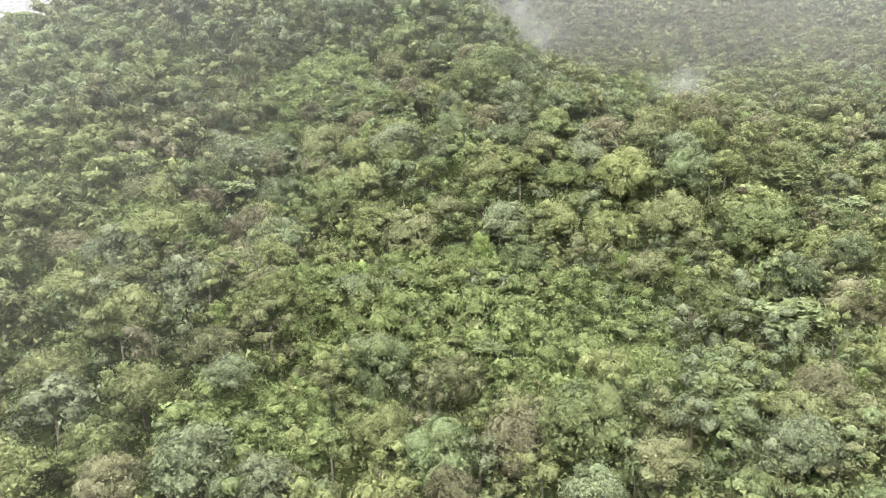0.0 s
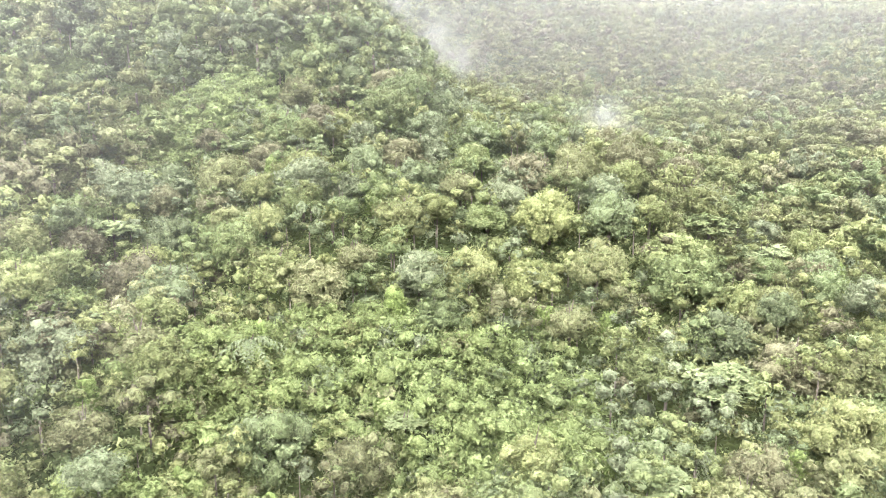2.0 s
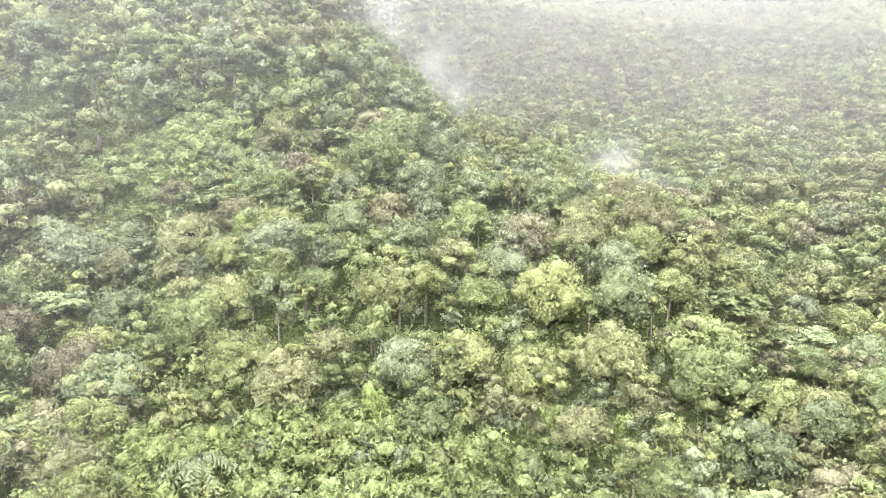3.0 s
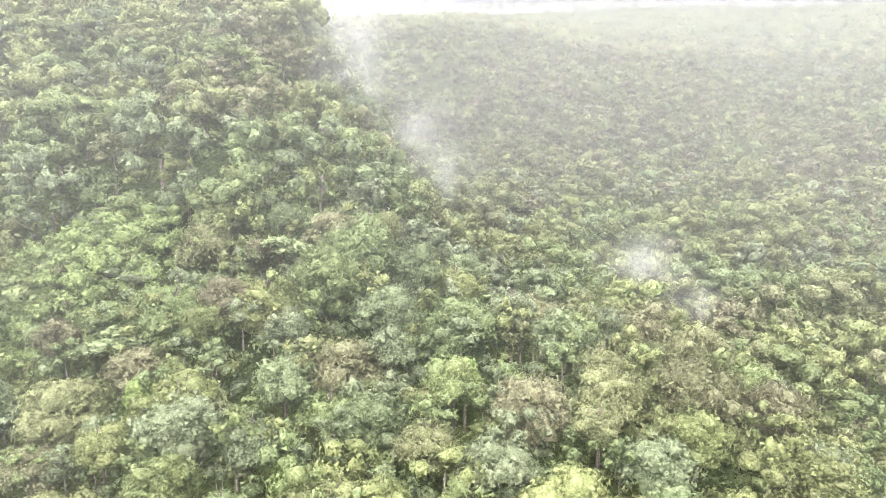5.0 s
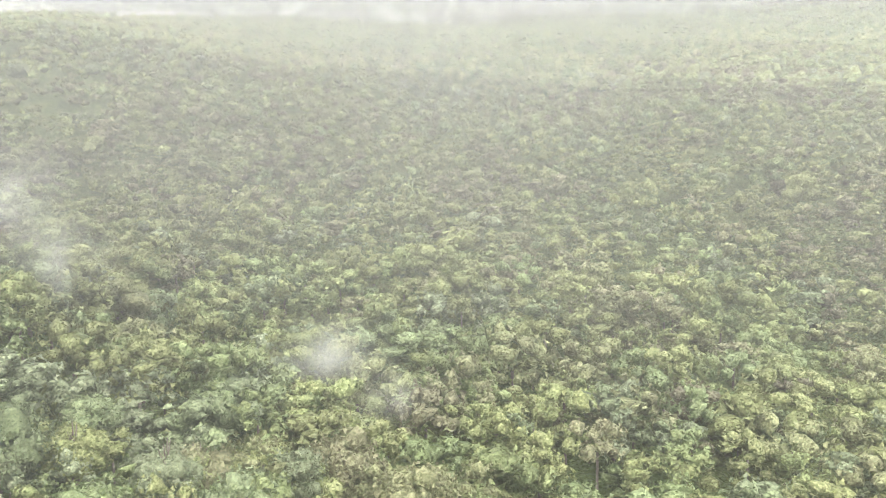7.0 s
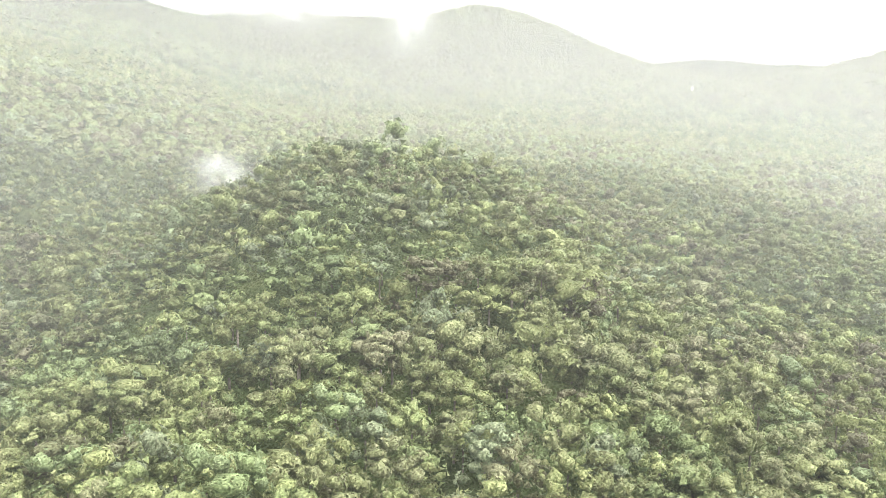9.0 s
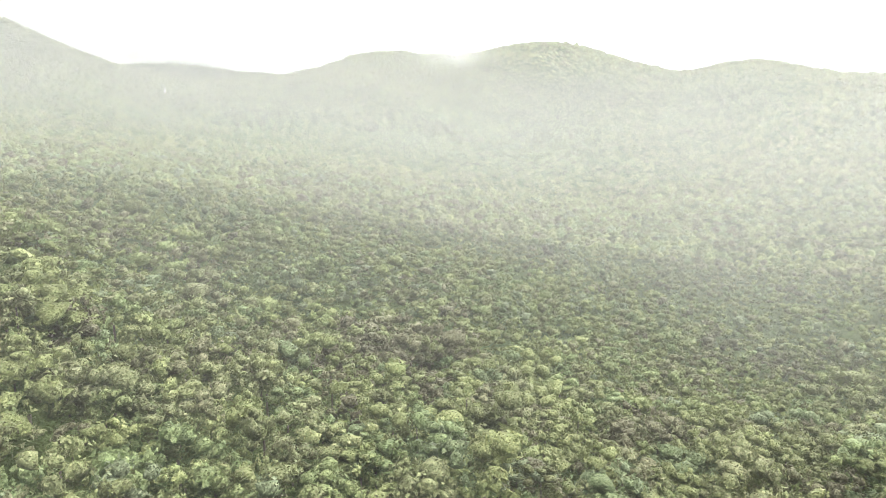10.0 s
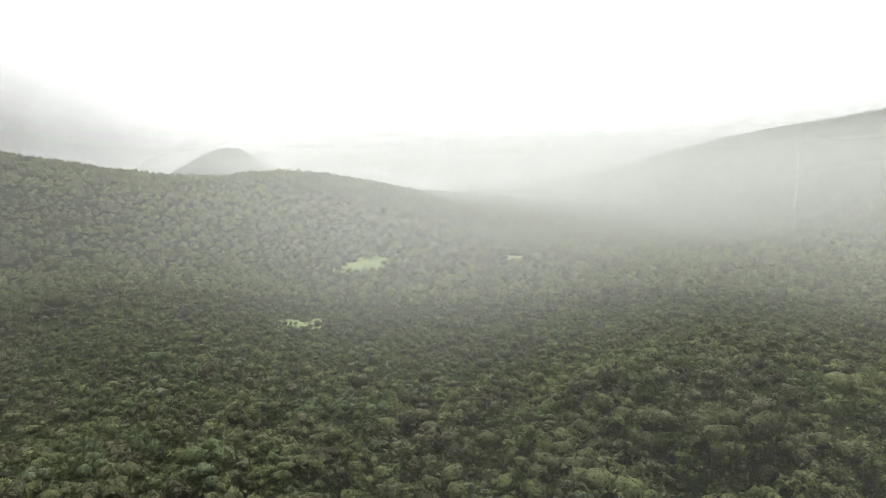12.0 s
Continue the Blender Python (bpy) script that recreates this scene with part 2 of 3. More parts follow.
def undergrowth_material(name):
    """Low leafy ground cover in green patches, darkened so gaps between crowns look shaded."""
    m, n, l = material(name)
    tex = n.new("ShaderNodeTexCoord")
    large = n.new("ShaderNodeTexNoise")
    large.inputs["Scale"].default_value, large.inputs["Detail"].default_value = 0.05, 6.0
    l.new(tex.outputs["Object"], large.inputs["Vector"])
    colour = ramp(n, [(0.3, (0.04, 0.05, 0.022)), (0.5, (0.06, 0.078, 0.03)), (0.7, (0.08, 0.095, 0.036))])
    l.new(large.outputs["Fac"], colour.inputs["Fac"])
    foliage(n, l, colour.outputs["Color"], 2.6, 2.0)
    return m


def rough_material(name, stops, scale, bump_distance, detail=6.0, roughness=0.9):
    m, n, l = material(name)
    tex = n.new("ShaderNodeTexCoord")
    noise_a = n.new("ShaderNodeTexNoise")
    noise_a.inputs["Scale"].default_value, noise_a.inputs["Detail"].default_value = scale, detail
    l.new(tex.outputs["Object"], noise_a.inputs["Vector"])
    noise_b = n.new("ShaderNodeTexNoise")
    noise_b.inputs["Scale"].default_value, noise_b.inputs["Detail"].default_value = scale / 14, 3.0
    l.new(tex.outputs["Object"], noise_b.inputs["Vector"])
    total = math_node(n, l, "MULTIPLY_ADD", noise_b.outputs["Fac"], 0.5)
    l.new(math_node(n, l, "MULTIPLY", noise_a.outputs["Fac"], 0.5), total.node.inputs[2])
    colour = ramp(n, stops)
    l.new(total, colour.inputs["Fac"])
    bump = n.new("ShaderNodeBump")
    bump.inputs["Strength"].default_value, bump.inputs["Distance"].default_value = 0.8, bump_distance
    l.new(noise_a.outputs["Fac"], bump.inputs["Height"])
    body = n.new("ShaderNodeBsdfPrincipled")
    body.inputs["Roughness"].default_value = roughness
    l.new(colour.outputs["Color"], body.inputs["Base Color"])
    l.new(bump.outputs[0], body.inputs["Normal"])
    l.new(body.outputs[0], n.new("ShaderNodeOutputMaterial").inputs["Surface"])
    return m


def mist_material(name, size, low, high, most, white_share=0.82, through_share=0.95):
    """Thin water mist: scattering, mostly see-through; white_share sets its brightness; 'thickness' is kept with the
    sheet.
    """
    m, n, l = material(name)
    at = n.new("ShaderNodeAttribute")
    at.attribute_name = "thickness"
    tex = n.new("ShaderNodeTexCoord")
    wisps = n.new("ShaderNodeTexNoise")
    wisps.inputs["Scale"].default_value, wisps.inputs["Detail"].default_value = 1 / size, 5.0
    l.new(tex.outputs["Object"], wisps.inputs["Vector"])
    span = n.new("ShaderNodeMapRange")
    span.interpolation_type = "SMOOTHSTEP"
    for k, v in enumerate((0.28, 0.72, low, high)):
        span.inputs[k + 1].default_value = v
    l.new(wisps.outputs["Fac"], span.inputs[0])
    thick = math_node(n, l, "MULTIPLY", at.outputs["Fac"], span.outputs[0])
    alpha = math_node(n, l, "MINIMUM", thick, most)
    white = n.new("ShaderNodeBsdfDiffuse")
    white.inputs["Color"].default_value = (white_share * 0.985, white_share, white_share * 0.985, 1)
    through_light = n.new("ShaderNodeBsdfTranslucent")
    through_light.inputs["Color"].default_value = (white_share * 0.985, white_share, white_share * 0.985, 1)
    both = n.new("ShaderNodeMixShader")
    both.inputs["Fac"].default_value = through_share
    l.new(white.outputs[0], both.inputs[1])
    l.new(through_light.outputs[0], both.inputs[2])
    mix = n.new("ShaderNodeMixShader")
    l.new(alpha, mix.inputs["Fac"])
    l.new(n.new("ShaderNodeBsdfTransparent").outputs[0], mix.inputs[1])
    l.new(both.outputs[0], mix.inputs[2])
    l.new(mix.outputs[0], n.new("ShaderNodeOutputMaterial").inputs["Surface"])
    return m


leaf_single = leaf_material("leaves", True, 5.5, 0.7)
leaf_woods = leaf_material("woods_leaves", False, 4.5, 1.3, None, 0.06)
leaf_vine = leaf_material("vine_leaves", False, 5.5, 0.9, [(0.0, (0.138, 0.167, 0.068)), (0.5, (0.16, 0.198, 0.08)), (1.0, (0.172, 0.215, 0.09))])
leaf_curtain = leaf_material("curtain_leaves", True, 5.5, 0.9, [(0.0, (0.12, 0.16, 0.055)), (0.5, (0.16, 0.21, 0.07)), (1.0, (0.19, 0.25, 0.09))])
leaf_pale = leaf_material("umbrella_leaves", True, 3.0, 0.6, [(0.0, (0.165, 0.2, 0.09)), (1.0, (0.2, 0.24, 0.125))])
leaf_distant = leaf_material("distant_leaves", False, 0.8, 1.4)
leaf_mid = leaf_material("mid_woods_leaves", False, 3.6, 1.6, None, 0.08)
leaf_far = leaf_material("far_woods_leaves", False, 2.2, 1.7, None, 0.05)
bark = rough_material("bark", [(0.3, (0.075, 0.062, 0.047)), (0.7, (0.18, 0.16, 0.13))], 4.0, 0.03)
ground_mat = undergrowth_material("forest_floor")
meadow_mat = rough_material("meadow_grass", [(0.3, (0.19, 0.25, 0.09)), (0.7, (0.30, 0.36, 0.15))], 0.12, 0.2)
# one mist, three brightnesses: valley shade and sun glow put into its colour
shaded_mist_mat = mist_material("mist", 130.0, 0.6, 1.25, 0.96, 0.37, 0.7)
shaded_far_mist_mat = mist_material("shaded_far_mist", 700.0, 0.85, 1.12, 0.96, 0.215, 0.68)
sunlit_mist_mat = mist_material("sunlit_mist", 700.0, 0.85, 1.12, 0.96, 0.95)
wisp_mat = mist_material("wisp", 7.0, 0.0, 0.9, 0.5, 0.85, 0.8)
far_wisp_mat = mist_material("far_wisp", 70.0, 0.0, 1.1, 0.9, 0.9, 0.8)
water_mat = rough_material("falling_water", [(0.3, (0.6, 0.62, 0.62)), (0.7, (0.85, 0.86, 0.86))], 0.2, 0.3, roughness=0.4)


# ---- mesh helpers ----
def mesh_of(name, verts, faces, mats, face_mat=None, tint=None, density=None, smooth=False, smooth_faces=None):
    """A mesh from arrays; faces all of one size."""
    me = bpy.data.meshes.new(name)
    verts, faces = np.asarray(verts, np.float32), np.asarray(faces, np.int32)
    k = faces.shape[1]
    me.vertices.add(len(verts))
    me.vertices.foreach_set("co", verts.ravel())
    me.loops.add(faces.size)
    me.loops.foreach_set("vertex_index", faces.ravel())
    me.polygons.add(len(faces))
    me.polygons.foreach_set("loop_start", np.arange(0, faces.size, k, dtype=np.int32))
    me.polygons.foreach_set("loop_total", np.full(len(faces), k, np.int32))
    for m in mats:
        me.materials.append(m)
    if face_mat is not None:
        me.polygons.foreach_set("material_index", np.asarray(face_mat, np.int32))
    for key, values in (("tint", tint), ("thickness", density)):
        if values is not None:
            me.attributes.new(key, "FLOAT", "POINT").data.foreach_set("value", np.asarray(values, np.float32))
    me.polygons.foreach_set("use_smooth", np.full(len(faces), smooth) if smooth_faces is None else np.asarray(smooth_faces, bool))
    me.update(calc_edges=True)
    return me


def thing(name, me, label, category, kind="", group="", at=None, parent=None):
    ob = new(name, me)
    if at is not None:
        ob.matrix_world = at
    if parent is not None:
        ob.parent = parent
    return tagged(ob, label, category, group, kind)


def ico(level):
    bm = bmesh.new()
    bmesh.ops.create_icosphere(bm, subdivisions=level, radius=1.0)
    v = np.array([p.co[:] for p in bm.verts])
    f = np.array([[p.index for p in q.verts] for q in bm.faces])
    bm.free()
    return v, f


ICO = {1: ico(1), 2: ico(2)}
rng = np.random.default_rng(7)


def leaf_cards(points, normals, size, spread=0.85):
    """Leaf sprays at the points, turned roughly along the normals."""
    n = len(points)
    up = normals + rng.normal(0, spread, (n, 3)) * 0.6
    up /= np.linalg.norm(up, axis=1)[:, None] + 1e-9
    side = np.cross(up, rng.normal(size=(n, 3)))
    side /= np.linalg.norm(side, axis=1)[:, None] + 1e-9
    fwd = np.cross(up, side)
    s = (size * rng.uniform(0.6, 1.35, n))[:, None]
    v = np.stack([points + fwd * s, points - fwd * s * 0.6 + side * s * 0.7, points - fwd * s * 0.6 - side * s * 0.7], 1).reshape(-1, 3)
    return v, np.arange(3 * n).reshape(-1, 3)


def crown_arrays(lobes, level, cards, card_size, tall=1.0):
    """A crown of leafy lobes all over an egg of half-width 1 that hangs from z = 0.2 up to about 2 * tall. Returns verts and triangles, cards last."""
    vs, fs, count = [], [], 0
    v0, f0 = ICO[level]
    centres, sizes = [], []
    for k in range(lobes):
        a = k * 2.39996 + rng.uniform(-0.5, 0.5)
        h = 1 - (k + 0.5) / lobes * 1.75
        ring = math.sqrt(max(0.0, 1 - h * h)) * rng.uniform(0.8, 1.1)
        loose = 0.6 if lobes > 20 else 0.72
        c = np.array([math.cos(a) * ring * loose, math.sin(a) * ring * loose, (1.1 + h * loose) * tall])
        c += rng.normal(0, 0.09, 3)
        s = rng.uniform(0.19, 0.38) * (3.0 if lobes < 2 else 1.8 if lobes < 4 else 1.6 if lobes < 8 else 1.35 if lobes < 20 else 1.3)
        centres.append(c), sizes.append(s)
    for c, s in zip(centres, sizes):
        lump = 1 + rng.normal(0, 0.3, (len(v0), 1))
        v = v0 * lump * s * (0.66 if cards > 1000 else 0.55 if lobes < 2 else 0.66) * rng.uniform([0.8, 0.8, 0.65], [1.25, 1.25, 1.0]) + c
        vs.append(v), fs.append(f0 + count)
        count += len(v)
    if cards:
        pick = rng.integers(0, lobes, cards)
        d = rng.normal(size=(cards, 3))
        d[:, 2] = d[:, 2] * 0.8 + 0.35
        d += np.array(centres)[pick] * [0.6, 0.6, 0]
        d /= np.linalg.norm(d, axis=1)[:, None]
        p = np.array(centres)[pick] + d * np.array(sizes)[pick][:, None] * [1, 1, 0.82] * rng.uniform(0.75, 1.15, (cards, 1))
        v, f = leaf_cards(p, d, card_size)
        vs.append(v), fs.append(f + count)
    return np.concatenate(vs), np.concatenate(fs)


def limb_arrays(path, radii, sides):
    path = np.array(path, float)
    v, f = [], []
    for p, r in zip(path, radii):
        a = np.arange(sides) * 2 * math.pi / sides
        v.append(np.stack([p[0] + r * np.cos(a), p[1] + r * np.sin(a), np.full(sides, p[2])], 1))
    for i in range(len(path) - 1):
        for k in range(sides):
            q, w = i * sides + k, i * sides + (k + 1) % sides
            f += [[q, w, w + sides], [q, w + sides, q + sides]]
    return np.concatenate(v), np.array(f)


def joined(parts):
    vs, fs, n = [], [], 0
    for v, f in parts:
        vs.append(v), fs.append(f + n)
        n += len(v)
    return np.concatenate(vs), np.concatenate(fs)


def trunk_arrays(height, spread, sides=6, limbs=4):
    """A tapered, slightly crooked trunk with limbs that reach into the crown."""
    w = rng.normal(0, 0.12, (4, 2))
    stem = [(0, 0, -0.6), (w[0, 0], w[0, 1], height * 0.35), (w[1, 0], w[1, 1], height * 0.7), (w[2, 0], w[2, 1], height)]
    parts = [limb_arrays(stem, [0.26, 0.20, 0.15, 0.07], sides)]
    for k in range(limbs):
        a, z = rng.uniform(0, 6.28), height * rng.uniform(0.5, 0.75)
        reach = spread * rng.uniform(0.45, 0.75)
        parts.append(limb_arrays([(0, 0, z), (math.cos(a) * reach * 0.5, math.sin(a) * reach * 0.5, z + reach * 0.45), (math.cos(a) * reach, math.sin(a) * reach, z + reach * 0.8)], [0.12, 0.08, 0.03], 4))
    return joined(parts)


# ---- the ground: one sheet to the horizon ----
def build_ground():
    r = [0.0, 6.0, 12.0]
    while r[-1] < 4780:
        r.append(r[-1] * 1.03 + 0.6)
    r[-1] = 4780.0
    r = np.array(r)
    n = 256
    a = np.arange(n) * 2 * math.pi / n
    x, y = CX + r[:, None] * np.sin(a), CY + r[:, None] * np.cos(a)
    v = np.stack([x, y, soil(x, y)], -1).reshape(-1, 3)
    i, k = np.meshgrid(np.arange(len(r) - 1), np.arange(n), indexing="ij")
    q, w = i * n + k, i * n + (k + 1) % n
    f = np.stack([q, q + n, w + n, w], -1).reshape(-1, 4)[:, ::-1]
    thing("ground", mesh_of("ground", v, f, [ground_mat], smooth=True), "green undergrowth and soil of forested hills, darkened like shaded gaps", "ground", "structure")


build_ground()

# ---- where trees stand ----
FIELDS = [(-367, -541, 34, 20, 20), (-224, -396, 28, 12, 25), (-690, -624, 30, 20, 0), (-522, -492, 16, 10, 30)]  # meadows: x, y, half length, half width, turn


def in_field(x, y):
    hit = np.zeros(np.shape(x), bool)
    for fx, fy, hl, hw, turn in FIELDS:
        a = radians(turn)
        u, v = (x - fx) * math.cos(a) + (y - fy) * math.sin(a), -(x - fx) * math.sin(a) + (y - fy) * math.cos(a)
        hit |= (u / hl) ** 2 + (v / hw) ** 2 < 0.85
    return hit


def in_vines(x, y):
    hit = np.zeros(np.shape(x), bool)
    for vx, vy, a, c in VINES:
        hit |= ((x - vx) / a) ** 2 + ((y - vy) / c) ** 2 < 1
    return hit


# trees that stand out: kind, x, y, crown width
STAND_OUT = [
    ("r", -24, 27, 9.6), ("r", -5, 15, 9.4), ("r", -19, 10, 9.0), ("r", -14, 25, 7.4), ("r", -28, 53, 8.8), ("r", -17, 52, 6.0), ("r", -8, 52, 7.6),
    ("r", 21, 39, 8.7), ("u", 28, 32, 10.0), ("r", 36, 34, 9.1), ("u", 14, 11, 6.3), ("p", 15, 4, 6.4), ("r", -37, 16, 5.5), ("r", -31, 8, 6.6), ("r", -48, 17, 7.6),
    ("r", -49, 31, 9.3), ("r", -57, 40, 8.6), ("r", -36, 30, 7.3), ("r", -41, 22, 6.2), ("r", -50, 10, 7.3), ("r", -59, 17, 8.1), ("r", 31, 41, 8.3),
]
STAND_OUT += [
    ("r", 17, 54, 9.7), ("r", 12, 46, 7.4), ("r", 9, 76, 9.5), ("r", -2, 69, 6.9), ("u", 43, 60, 8.5), ("r", -52, 76, 9.5), ("u", -9, 30, 4.8), ("r", 7, 4, 6.2),
    ("r", 20, 7, 6.8), ("r", 1, 1, 5.6), ("r", -7, 2, 5.0), ("p", -27, 3, 5.5), ("r", 27, 11, 6.7), ("r", -53, 24, 8.9), ("r", -58, 5, 9.8), ("r", 24, 1, 7.2),
]
STAND_OUT += [
    ("v", -37, 15, 4.6), ("v", -31, 21, 4.4), ("v", -22, 20, 5.0), ("v", -11, 46, 5.4), ("v", -1, 43, 4.6), ("v", 9, 48, 5.2), ("v", -28, 41, 4.2), ("v", 12, 22, 4.4), ("v", 17, 30, 4.6), ("v", -12, 33, 3.6), ("v", -43, 27, 4.4), ("v", 30, 20, 4.8),
    ("p", 21, 22, 5.4), ("p", 22, 36, 5.0), ("p", -29, 9, 5.0), ("r", -21, 16, 8.6), ("r", -5, 18, 8.4), ("u", 15, 16, 6.6),
]
taken = np.array([(s[1], s[2], s[3] / 2) for s in STAND_OUT])


def from_path(x, y):
    """Distance on the plan from the line of flight."""
    ax, ay, bx, by = -5.0, -55.0, 4.3, 26.0
    u = np.clip(((x - ax) * (bx - ax) + (y - ay) * (by - ay)) / ((bx - ax) ** 2 + (by - ay) ** 2), 0, 1)
    return np.hypot(x - ax - u * (bx - ax), y - ay - u * (by - ay))


def bearing(x, y):
    return np.degrees(np.arctan2(x - CX, y - CY)) % 360


def out_of_sight(x, y):
    """The quarter that the flight never faces, and the dip behind the near hill."""
    a, c = bearing(x, y), np.degrees(np.arctan2(x + 5, y + 55)) % 360
    behind = (a > 322) & (a < 346) & (np.hypot(x - CX, y - CY) > 300)
    return ((a > 254) & (a < 332) & (c > 240) & (c < 318)) | behind


def scatter(step, reach, inner=0.0, jitter=0.42):
    """A shaken grid of places between two distances from the flight."""
    k = np.arange(-reach - 60, reach + 60, step)
    x, y = np.meshgrid(k + CX, k + CY)
    x, y = x.ravel(), y.ravel()
    x, y = x + rng.uniform(-jitter, jitter, len(x)) * step, y + rng.uniform(-jitter, jitter, len(y)) * step
    d = from_path(x, y)
    keep = (d < reach) & (d >= inner) & ~in_field(x, y)
    return x[keep], y[keep]


def in_front(x, y):
    """The stretch of slope that the flight passes nearest."""
    return ((x + 6) / 63) ** 2 + ((y - 48) / 56) ** 2 < 1


# ---- single trees of the near slope ----
def tree_prototype(kind):
    """Meshes of one tree with a crown about 2 m across, to be scaled: trunk, crown."""
    if kind == "u":  # umbrella tree: flat tiers of large pale leaves
        parts = []
        for k in range(9):
            a, r = k * 2.4, 0.0 if k == 0 else rng.uniform(0.4, 0.8)
            c = np.array([math.cos(a) * r, math.sin(a) * r, 0.85 + rng.uniform(-0.12, 0.25) - 0.2 * r])
            n = 110
            b, q = rng.uniform(0, 6.28, n), np.sqrt(rng.uniform(0, 1, n)) * 0.42
            p = c + np.stack([np.cos(b) * q, np.sin(b) * q, -0.5 * q * q + rng.normal(0, 0.03, n)], 1)
            parts.append(leaf_cards(p, np.tile([0, 0, 1.0], (n, 1)), 0.1, 0.5))
        crown = joined(parts)
    elif kind == "v":  # a broken tree under a curtain of vines
        lobes, n = 7, 1700
        core = []
        for k in range(lobes):
            v0, f0 = ICO[1]
            core.append((v0 * (1 + rng.normal(0, 0.2, (len(v0), 1))) * [0.36, 0.36, 0.34] * rng.uniform(0.8, 1.2) + [rng.normal(0, 0.1), rng.normal(0, 0.1), 0.1 + k * 0.26], f0))
        a, h = rng.uniform(0, 6.28, n), rng.uniform(0, 1, n) ** 0.8
        wide = (0.62 - 0.3 * h * h) * (1 + 0.22 * np.sin(3 * a + 5 * h) + 0.12 * np.sin(7 * a)) * rng.uniform(0.85, 1.1, n)
        p = np.stack([np.cos(a) * wide, np.sin(a) * wide, h * 1.95], 1)
        normal = np.stack([np.cos(a), np.sin(a), 0.15 + 0.9 * (h > 0.88)], 1)
        crown = joined(core + [leaf_cards(p, normal, 0.07, 0.7)])
    elif kind == "p":  # palm or tree fern: arching fronds
        parts = []
        for k in range(20):
            a, rise, long = k * 2.4 + rng.uniform(-0.3, 0.3), rng.uniform(0.0, 0.65), rng.uniform(0.75, 1.05)
            t = np.linspace(0.05, 1, 12)
            p = np.stack([np.cos(a) * t * long, np.sin(a) * t * long, 0.7 + rise * t - (0.8 + 0.3 * rise) * t * t], 1)
            side = np.array([-math.sin(a), math.cos(a), 0])
            v, f = [], []
            for i in range(12):  # a pair of leaflets at each step of the frond
                for s in (-1, 1):
                    w = rng.uniform(0.1, 0.19) * math.sin(math.pi * min(1, t[i] * 0.85 + 0.12))
                    tip = p[i] + side * s * w + np.array([math.cos(a), math.sin(a), 0]) * rng.uniform(0.04, 0.14) - [0, 0, rng.uniform(0.03, 0.12) + w * 0.4]
                    b0, b1 = p[i], p[min(i + 1, 11)]
                    v += [b0, b1 * 0.7 + b0 * 0.3, tip]
                    f.append([len(v) - 3, len(v) - 2, len(v) - 1])
            parts.append((np.array(v), np.array(f)))
        crown = joined(parts)
    else:
        lobes = int(rng.integers(26, 34))
        crown = crown_arrays(lobes, 1, 3300, 0.056, rng.uniform(0.7, 1.0))
    rounded = np.arange(len(crown[1])) < (20 * lobes if kind in "rv" else 0)
    return mesh_of("crown", *crown, [{"v": leaf_curtain, "u": leaf_pale}.get(kind, leaf_single)], smooth_faces=rounded), mesh_of("trunk", *trunk_arrays(1.0, 0.9, 6, 0 if kind == "p" else 4), [bark], smooth=True)


PROTOTYPES = {"r": [tree_prototype("r") for _ in range(7)], "u": [tree_prototype("u") for _ in range(2)], "p": [tree_prototype("p") for _ in range(2)], "v": [tree_prototype("v") for _ in range(3)]}
TREE_WORDS = {
    "r": ("rainforest_tree", "broad-leaved rainforest tree with a rounded lumpy green crown", "tree"),
    "u": ("umbrella_tree", "umbrella tree with flat tiers of large pale leaves", "tree"),
    "v": ("vine_draped_tree", "tree smothered by a hanging curtain of green vines", "tree"),
    "p": ("palm_tree", "palm with arching drooping olive fronds among the trees", "palm"),
}


def plant(kind, x, y, width):
    name, label, category = TREE_WORDS[kind]
    crown_mesh, trunk_mesh = PROTOTYPES[kind][int(rng.integers(len(PROTOTYPES[kind])))]
    z = float(soil(x, y))
    ob = new(name)
    ob.matrix_world = pose(x, y, z, 0, 0, float(rng.uniform(0, 360)))
    tagged(ob, label, category, "trees of the near slope")
    half = width / 2
    foot = max(0.4, CANOPY + 1.2 - half * 2.0) * float(rng.uniform(0.8, 1.2)) if kind == "r" else 0.3 if kind == "v" else max(1.2, CANOPY - 1.8 - half)
    crown, trunk = new("crown", crown_mesh), new("trunk", trunk_mesh)
    for part, s, up in ((crown, (half, half, half * float(rng.uniform(0.85, 1.1))), foot - (half * 0.2 if kind == "r" else 0.0)), (trunk, (half * 0.28, half * 0.28, foot + half * (1.2 if kind == "r" else 0.75)), 0.0)):
        part.parent = ob
        part.location, part.scale = (0, 0, up), s


for kind, x, y, width in STAND_OUT:
    plant(kind, x, y, width)
near_x, near_y = scatter(6.7, 158)
free = ~((np.hypot(near_x[:, None] - taken[:, 0], near_y[:, None] - taken[:, 1]) < taken[:, 2] + 1.6).any(1))
near_x, near_y = near_x[free], near_y[free]
sparse = in_vines(near_x, near_y) & (rng.uniform(0, 1, len(near_x)) < 0.94)
near_x, near_y = near_x[~sparse], near_y[~sparse]
front = in_front(near_x, near_y)
for x, y in zip(near_x[front], near_y[front]):
    k = rng.uniform()
    plant("p" if k < 0.025 else "u" if k < 0.06 else "v" if k < 0.11 else "r", float(x), float(y), float(min(10.5, 7.9 * math.exp(rng.normal(0, 0.24)))) * (0.6 if 0.06 <= k < 0.11 else 1.0))


